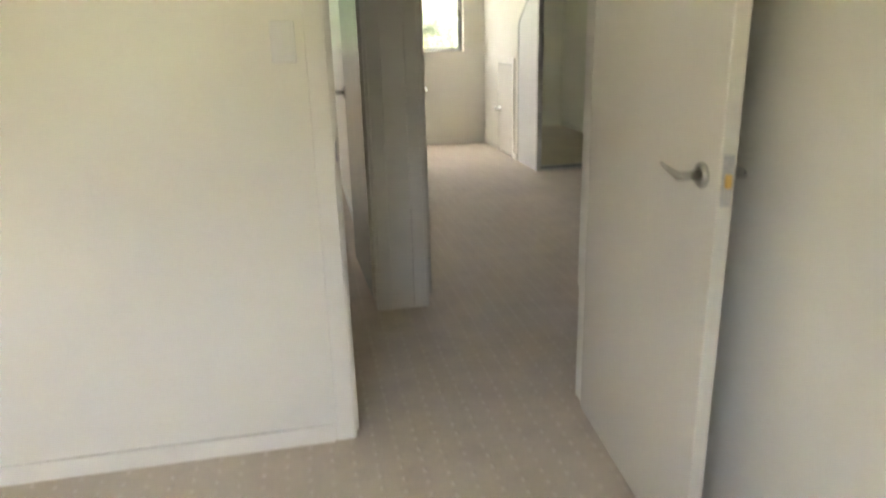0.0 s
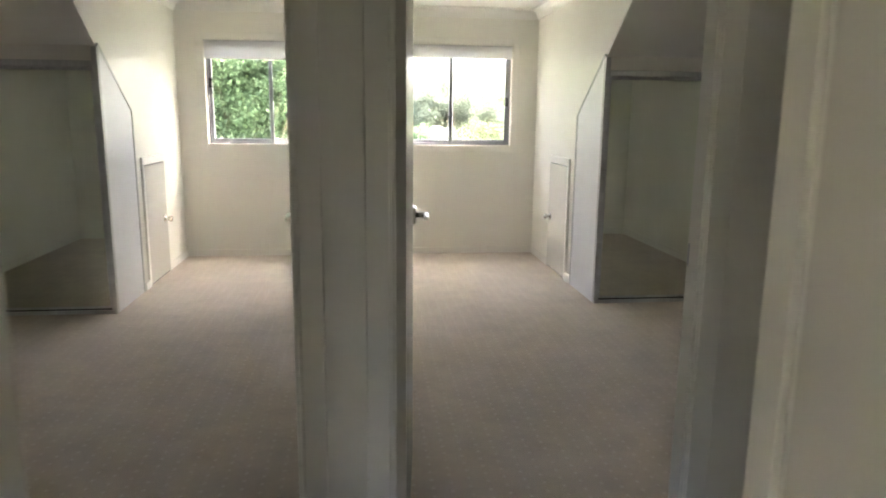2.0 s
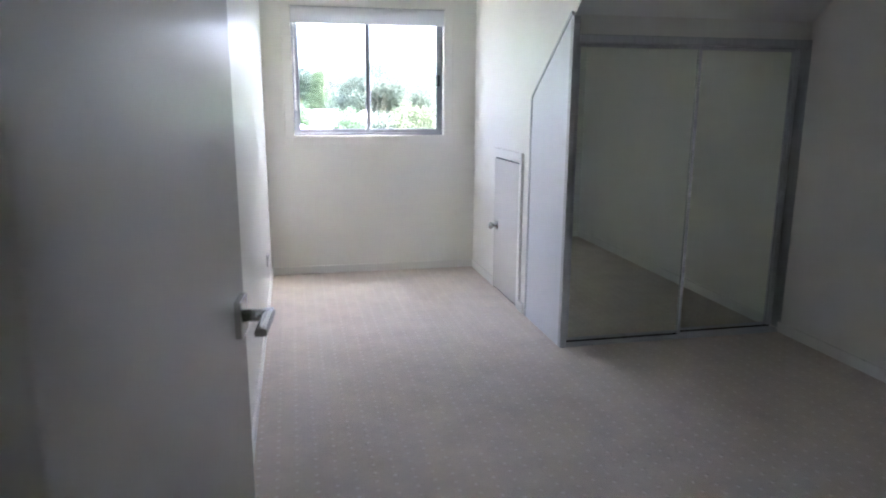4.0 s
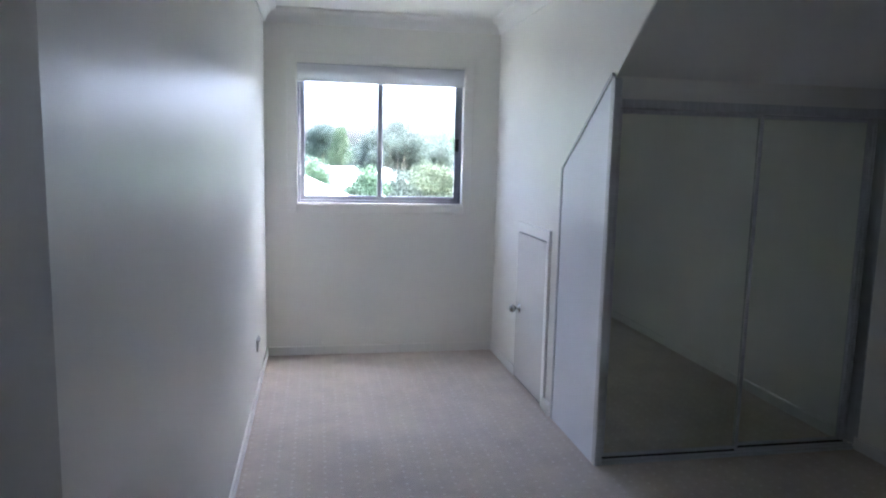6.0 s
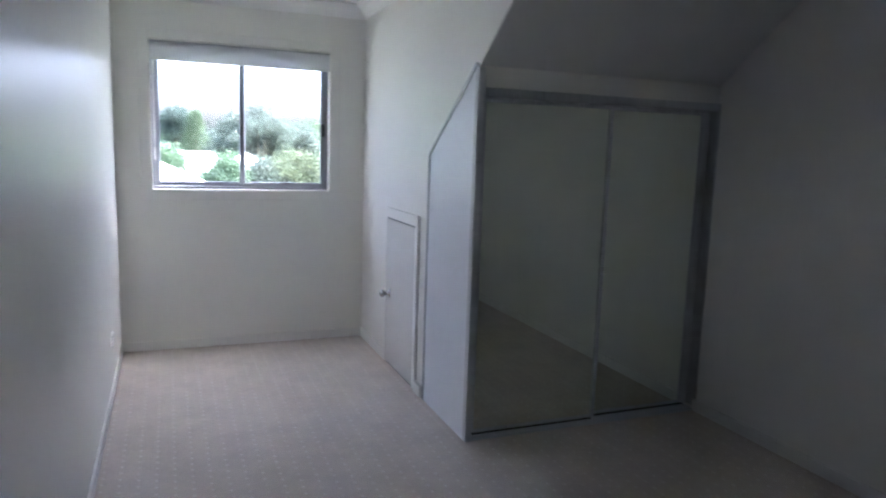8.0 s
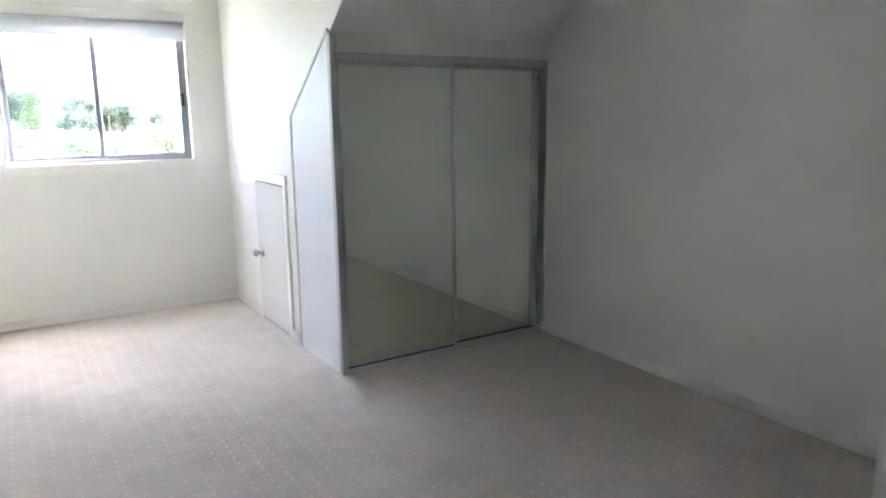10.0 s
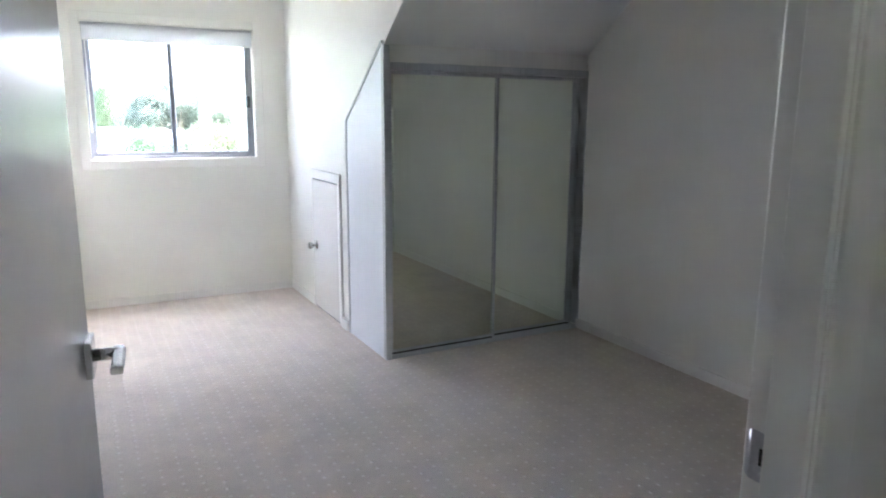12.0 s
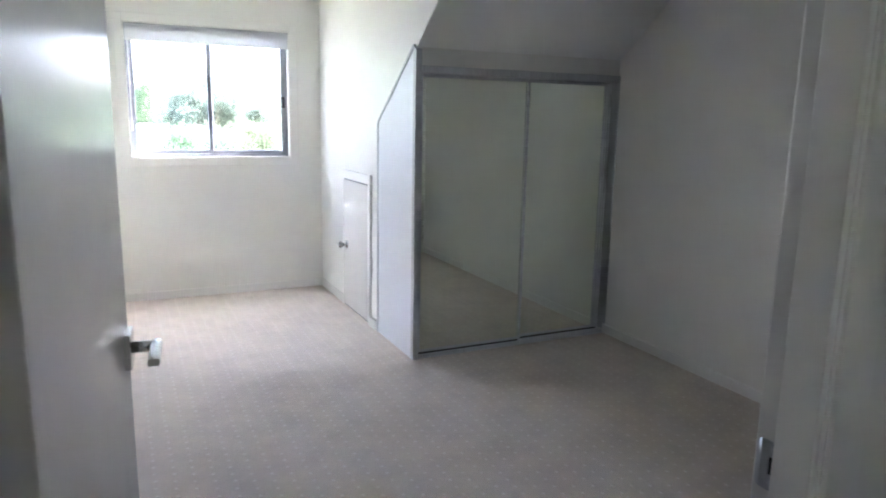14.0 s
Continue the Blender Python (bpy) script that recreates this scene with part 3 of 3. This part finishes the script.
setting("wall_landing_east", [(OPEN_R + 0.02, RIGHT, FRONT_OUT, FRONT_IN, 0, 2.6), (OPEN_L - 0.02, OPEN_R + 0.02, FRONT_OUT, FRONT_IN, 2.08, 2.6)], WALL, "white painted landing wall around the first bedroom doorway")
setting("wall_landing_west", [(-3.25, LO_L - 0.02, FRONT_OUT, FRONT_IN, 0, 2.6), (LO_L - 0.02, LO_R + 0.02, FRONT_OUT, FRONT_IN, 2.08, 2.6)], WALL, "white painted landing wall around the second bedroom doorway")
door_lining(OPEN_L, OPEN_R, FRONT_OUT, FRONT_IN, "door_1", FRONT_IN - 0.049, 1, FRONT_IN - 0.026, 1.006)
door_lining(LO_L, LO_R, FRONT_OUT, FRONT_IN, "door_2", FRONT_IN - 0.06, -1, FRONT_IN - 0.022)
H_L, H_R = -0.455, 0.394
setting("wall_landing_back", [(ROOM0_L, H_L - 0.02, HALL_IN, HALL_OUT, 0, 2.6), (H_R + 0.02, LAND_R + 0.1, HALL_IN, HALL_OUT, 0, 2.6), (H_L - 0.02, H_R + 0.02, HALL_IN, HALL_OUT, 2.08, 2.6)],
        WALL, "cream painted wall beside the first doorway")
door_lining(H_L, H_R, HALL_IN, HALL_OUT, "door_3", HALL_IN + 0.06, -1, HALL_IN + 0.022)
hung_door("first_room_door", "white flush door standing open with a curved lever handle", (H_R - 0.038, HALL_IN - 0.018), -94.4, 0.82, "wave", -1)
setting("wall_landing_ends", [(LAND_L - 0.1, LAND_L, HALL_OUT, FRONT_OUT, 0, 2.6), (LAND_R, LAND_R + 0.1, HALL_OUT, FRONT_OUT, 0, 2.6)], WALL, "plain white end walls of the landing")
setting("ceiling_landing", [(LAND_L, LAND_R, HALL_OUT, FRONT_OUT, CEILING, CEILING + 0.15)], CEIL, "flat white landing ceiling", "ceiling")
setting("ceiling_first_room", [(ROOM0_L, ROOM0_R, ROOM0_B, HALL_IN, CEILING, CEILING + 0.15)], CEIL, "flat white ceiling of the first room", "ceiling")
setting("wall_first_room_east", [(ROOM0_R, ROOM0_R + 0.12, ROOM0_B, HALL_IN, 0, 2.6)], WALL, "plain white side wall behind the open door")
setting("wall_first_room_west", [(ROOM0_L - 0.12, ROOM0_L, ROOM0_B, HALL_IN, 0, 2.6)], WALL, "plain white side wall of the first room")
# Unseen opening added in the back wall, sized to set this room's daylight.
B0, B1, B2, B3 = -2.05, -1.05, 0.9, 1.75
setting("wall_first_room_south", [(ROOM0_L - 0.12, B0, ROOM0_B - 0.14, ROOM0_B, 0, 2.6), (B1, ROOM0_R + 0.12, ROOM0_B - 0.14, ROOM0_B, 0, 2.6),
        (B0, B1, ROOM0_B - 0.14, ROOM0_B, 0, B2), (B0, B1, ROOM0_B - 0.14, ROOM0_B, B3, 2.6)], WALL, "plain white wall with an unseen opening added to let daylight in")
setting("baseboard_landing", [(H_L - 1.8, H_L - 0.075, HALL_IN - 0.012, HALL_IN, 0, 0.065), (OPEN_R + 0.075, LAND_R, FRONT_OUT - 0.012, FRONT_OUT, 0, 0.065)], TRIM, "low white painted skirting board", "baseboard")
wall_plate("light_switch", "white light switch plate with two rockers beside the doorway", "light switch", pose(-0.583, HALL_IN, 1.317, 0, 0, 180), 0.070, 0.116,
           [(0, 0.018, 0.016, 0.020), (0, -0.010, 0.016, 0.020)])

# ---- outside ----
setting("ground", [(-2500, 2500, -2500, 2500, -4.5, -4.2)], GRASS, "grassy ground around the houses", "ground")


def limb(bm, a, b, r0, r1, bend, steps=6, sides=8):
    """A tapered, slightly crooked limb from a to b."""
    a, b = Vector(a), Vector(b)
    rings = []
    for k in range(steps + 1):
        s = k / steps
        p = a.lerp(b, s) + Vector((bend * math.sin(3.1 * s), bend * 0.6 * math.sin(4.7 * s), 0))
        r = r0 + (r1 - r0) * s
        rings.append([(p.x + r * math.cos(2 * math.pi * j / sides), p.y + r * math.sin(2 * math.pi * j / sides), p.z) for j in range(sides)])
    return sweep(bm, rings)


def leaves(rng, blobs, count, size, cone=False):
    """Many small bent leaves, gathered in twig clumps inside and around the blobs."""
    vol = np.array([b[3] * b[3] * b[4] for b in blobs])
    pick = rng.choice(len(blobs), size=count // 24, p=vol / vol.sum())
    B = np.array(blobs)[pick]
    d = rng.normal(size=(len(pick), 3))
    d /= np.linalg.norm(d, axis=1)[:, None]
    d *= (rng.random(len(pick)) ** 0.45 * rng.uniform(0.8, 1.12, len(pick)))[:, None]
    c = B[:, :3] + d * B[:, [3, 3, 4]]
    if cone:
        h = rng.random(len(pick)) ** 1.6
        ang = rng.random(len(pick)) * 6.283
        r = (1 - h) ** 1.1 * rng.uniform(0.5, 1.05, len(pick)) * B[:, 3]
        c = np.stack([B[:, 0] + r * np.cos(ang), B[:, 1] + r * np.sin(ang), B[:, 2] + (2 * h - 1) * B[:, 4]], 1)
    p = np.repeat(c, 24, 0) + rng.normal(size=(len(c) * 24, 3)) * size * np.array([1.5, 1.5, 1.1])
    n = len(p)
    u = rng.normal(size=(n, 3)); u /= np.linalg.norm(u, axis=1)[:, None]
    w = np.cross(u, rng.normal(size=(n, 3))); w /= np.linalg.norm(w, axis=1)[:, None]
    ln = (size * rng.uniform(0.6, 1.3, n))[:, None]
    v = np.stack([p - u * ln * 0.5, p + w * ln * 0.24, p + u * ln * 0.5, p - w * ln * 0.24], 1).reshape(-1, 3)
    f = np.arange(4 * n).reshape(-1, 4)
    return v, f


def tree(name, label, x, y, top, blobs, count, size, mat, seed, cone=False):
    root = thing(name, x, y, -4.2, label, "tree")
    rng = np.random.default_rng(seed)
    world_blobs = [(x + a, y + b, top + c, r, h) for a, b, c, r, h in blobs]
    low = min(b[2] for b in world_blobs)
    bm = limb(bmesh.new(), (x, y, -4.3), (x, y, max(low, top - 1.0) if cone else low), 0.22, 0.08, 0.12)
    for b in world_blobs:
        if not cone:
            limb(bm, (x, y, low - 0.8 * b[4]), (b[0], b[1], b[2] + 0.3 * b[4]), 0.055, 0.015, 0.1)
    part("trunk", bm, BARK, root)
    v, f = leaves(rng, world_blobs, count, size, cone)
    me = bpy.data.meshes.new("mesh")
    me.from_pydata((v - np.array(BASE[root])).tolist(), [], f.tolist())
    me.materials.append(mat)
    ob = new("crown", me)
    ob.parent = root


def blob_cloud(seed, n, spread, r, flat_h=0.75):
    """Uneven lobes of a broad crown, below its top."""
    rng = random.Random(seed)
    out = []
    for _ in range(n):
        a, q = rng.uniform(0, 6.283), rng.random() ** 0.6
        h = rng.uniform(0.1, 1.0)
        rr = r * rng.uniform(0.65, 1.15)
        out.append((math.cos(a) * q * spread * (0.35 + 0.65 * h), math.sin(a) * q * spread * 0.7, -rr * flat_h - h * spread * 1.1, rr, rr * flat_h))
    out.append((0.1 * spread, 0, -r * flat_h, r, r * flat_h))
    return out


tree("broadleaf_tree", "large leafy bright green tree close to the house", -2.9, 10.0, 5.8, blob_cloud(3, 40, 2.8, 1.0) + [(-0.6, -1.0, -3.2, 1.2, 1.0), (0.5, -1.2, -3.8, 1.1, 1.0), (-1.6, -0.8, -4.0, 1.1, 1.0), (-0.5, -1.1, -4.9, 1.1, 0.9), (1.3, 0, -4.6, 0.9, 0.9),
     (1.7, 0.3, -5.3, 0.9, 0.8), (0.6, -0.3, -5.2, 1.0, 1.0), (-1.2, 0, -5.4, 1.2, 1.0), (0.9, -0.6, -3.0, 1.0, 0.9), (1.5, -0.2, -3.7, 0.9, 0.8), (0.2, 0.2, -4.3, 1.2, 1.1), (1.1, 0.5, -4.1, 1.0, 0.9), (-1.0, 0.6, -3.0, 1.3, 1.1), (0.1, 0.6, -6.0, 1.4, 0.9), (-1.5, 0.4, -6.2, 1.4, 0.9)], 190000, 0.095, LEAF_BRIGHT, 1)
tree("round_tree", "dark green round-headed tree behind pale roofs", 1.0, 58, 4.1, blob_cloud(5, 20, 1.5, 0.85), 52000, 0.15, LEAF_DARK, 2)
tree("conifer", "pointed green conifer beyond the pale roofs", 2.15, 46, 3.3, [(0, 0, -2.6, 2.3, 2.6)], 60000, 0.11, LEAF_CONE, 3, True)
tree("gum_tree", "tall grey-green gum tree with an open crown", 5.4, 40, 3.95, blob_cloud(8, 36, 3.4, 0.95) + [(-2.4, 0, -2.9, 0.9, 0.7), (-1.5, 0, -2.0, 0.9, 0.7), (1.7, 0, -2.2, 1.0, 0.8)], 44000, 0.14, LEAF_GUM, 4)
tree("leafy_tree", "mid-green spreading tree in a far garden", 10.4, 50, 3.5, blob_cloud(9, 30, 4.4, 1.3), 32000, 0.18, LEAF_CONE, 5)
tree("leafy_tree", "broad dark green tree in a far garden", 17.5, 48, 3.0, blob_cloud(10, 24, 4.0, 1.2), 16000, 0.24, LEAF_DARK, 6)
tree("gum_tree", "smaller grey-green gum tree beside the tall one", 8.3, 43, 3.0, blob_cloud(31, 26, 2.6, 0.85), 26000, 0.13, LEAF_GUM, 14)
tree("yellow_tree", "yellow-green bushy tree in a nearer garden", 5.2, 25, 1.25, blob_cloud(11, 24, 2.2, 0.8), 28000, 0.13, LEAF_YELLOW, 7)
tree("garden_shrub", "bright green shrub showing above the pale roof", 0.0, 21, 1.3, blob_cloud(12, 12, 1.15, 0.4), 12000, 0.10, LEAF_BRIGHT, 8)
tree("garden_shrub", "green rounded shrub between the pale roofs", 2.35, 23.5, 0.95, blob_cloud(13, 9, 0.95, 0.45), 9000, 0.11, LEAF_BRIGHT, 9)
tree("garden_shrub", "dusty green shrub in front of the gum tree", 3.7, 24, 0.75, blob_cloud(14, 14, 1.4, 0.5), 12000, 0.12, LEAF_GUM, 10)
tree("garden_shrub", "olive green shrub beside the yellow tree", 8.6, 27, 1.7, blob_cloud(15, 16, 2.0, 0.7), 15000, 0.14, LEAF_GUM, 11)

WOOD_AND_SCREEN_BLOBS = []
_rng = random.Random(21)
for _k in range(70):
    WOOD_AND_SCREEN_BLOBS.append((-70 + 2.4 * _k + _rng.uniform(-1, 1), 95 + _rng.uniform(-6, 6), _rng.uniform(-1.0, 2.4), _rng.uniform(2.0, 3.2), _rng.uniform(1.4, 2.4)))
# Unseen band added to the south; screens low sky from the first room.
for _k in range(60):
    WOOD_AND_SCREEN_BLOBS.append((-45 + 1.5 * _k + _rng.uniform(-1, 1), -42 + _rng.uniform(-3, 3), _rng.uniform(-3.0, 7.0), _rng.uniform(2.0, 3.0), _rng.uniform(1.6, 2.6)))
_v, _f = leaves(np.random.default_rng(22), WOOD_AND_SCREEN_BLOBS, 110000, 0.45)
_me = bpy.data.meshes.new("mesh")
_me.from_pydata(_v.tolist(), [], _f.tolist())
_me.materials.append(LEAF_DARK)
tagged(new("far_woods_and_sky_screen", _me), "distant band of dark green treetops, plus an unseen southern band added to block low sky", "trees", "", "stuff")


def house(label, x, y, w, d, ridge, eave, along):
    """A house with a hipped pale roof; the ridge runs along x or y."""
    root = thing("house", x, y, -4.2, label, "house")
    part("wall", box(bmesh.new(), x - w / 2 + 0.4, x + w / 2 - 0.4, y - d / 2 + 0.4, y + d / 2 - 0.4, -4.2, eave), BRICKWORK, root)
    bm = bmesh.new()
    hip = min(w, d) / 2 * 0.75
    c = [bm.verts.new((x + sx * w / 2, y + sy * d / 2, eave)) for sx, sy in ((-1, -1), (1, -1), (1, 1), (-1, 1))]
    if along == "x":
        r = [bm.verts.new((x - w / 2 + hip, y, ridge)), bm.verts.new((x + w / 2 - hip, y, ridge))]
        fs = ((c[0], c[1], r[1], r[0]), (c[1], c[2], r[1]), (c[2], c[3], r[0], r[1]), (c[3], c[0], r[0]))
    else:
        r = [bm.verts.new((x, y - d / 2 + hip, ridge)), bm.verts.new((x, y + d / 2 - hip, ridge))]
        fs = ((c[0], c[1], r[0]), (c[1], c[2], r[1], r[0]), (c[2], c[3], r[1]), (c[3], c[0], r[0], r[1]))
    for f in fs:
        bm.faces.new(f)
    bm.faces.new(c[::-1])
    part("roof", bm, ROOF, root, "pale sheet-metal hipped roof")
    bm = bmesh.new()
    for b in ((x - w / 2 - 0.1, x + w / 2 + 0.1, y - d / 2 - 0.1, y - d / 2, eave - 0.1, eave + 0.02), (x + w / 2, x + w / 2 + 0.1, y - d / 2, y + d / 2, eave - 0.1, eave + 0.02),
              (x - w / 2 - 0.1, x - w / 2, y - d / 2, y + d / 2, eave - 0.1, eave + 0.02), (x - w / 2 - 0.1, x + w / 2 + 0.1, y + d / 2, y + d / 2 + 0.1, eave - 0.1, eave + 0.02)):
        box(bm, *b, 0.01)
    part("gutter", bm, PLASTIC, root, "white gutter")


house("neighbouring house with a pale grey hipped roof", -0.35, 13.5, 8.0, 9.0, 1.05, -0.85, "y")
house("pale-roofed house among garden trees", 0.4, 31, 9.0, 7.0, 0.9, -0.7, "x")
house("small far house with a pale roof", 4.3, 34, 2.0, 5.0, 0.8, 0.1, "y")

# own roof above the rooms
setting("roof", [(-3.6, 3.4, -9.7, 0.2, 2.6, 2.75)], OUTER, "roof slab closing the house above the rooms", "roof")
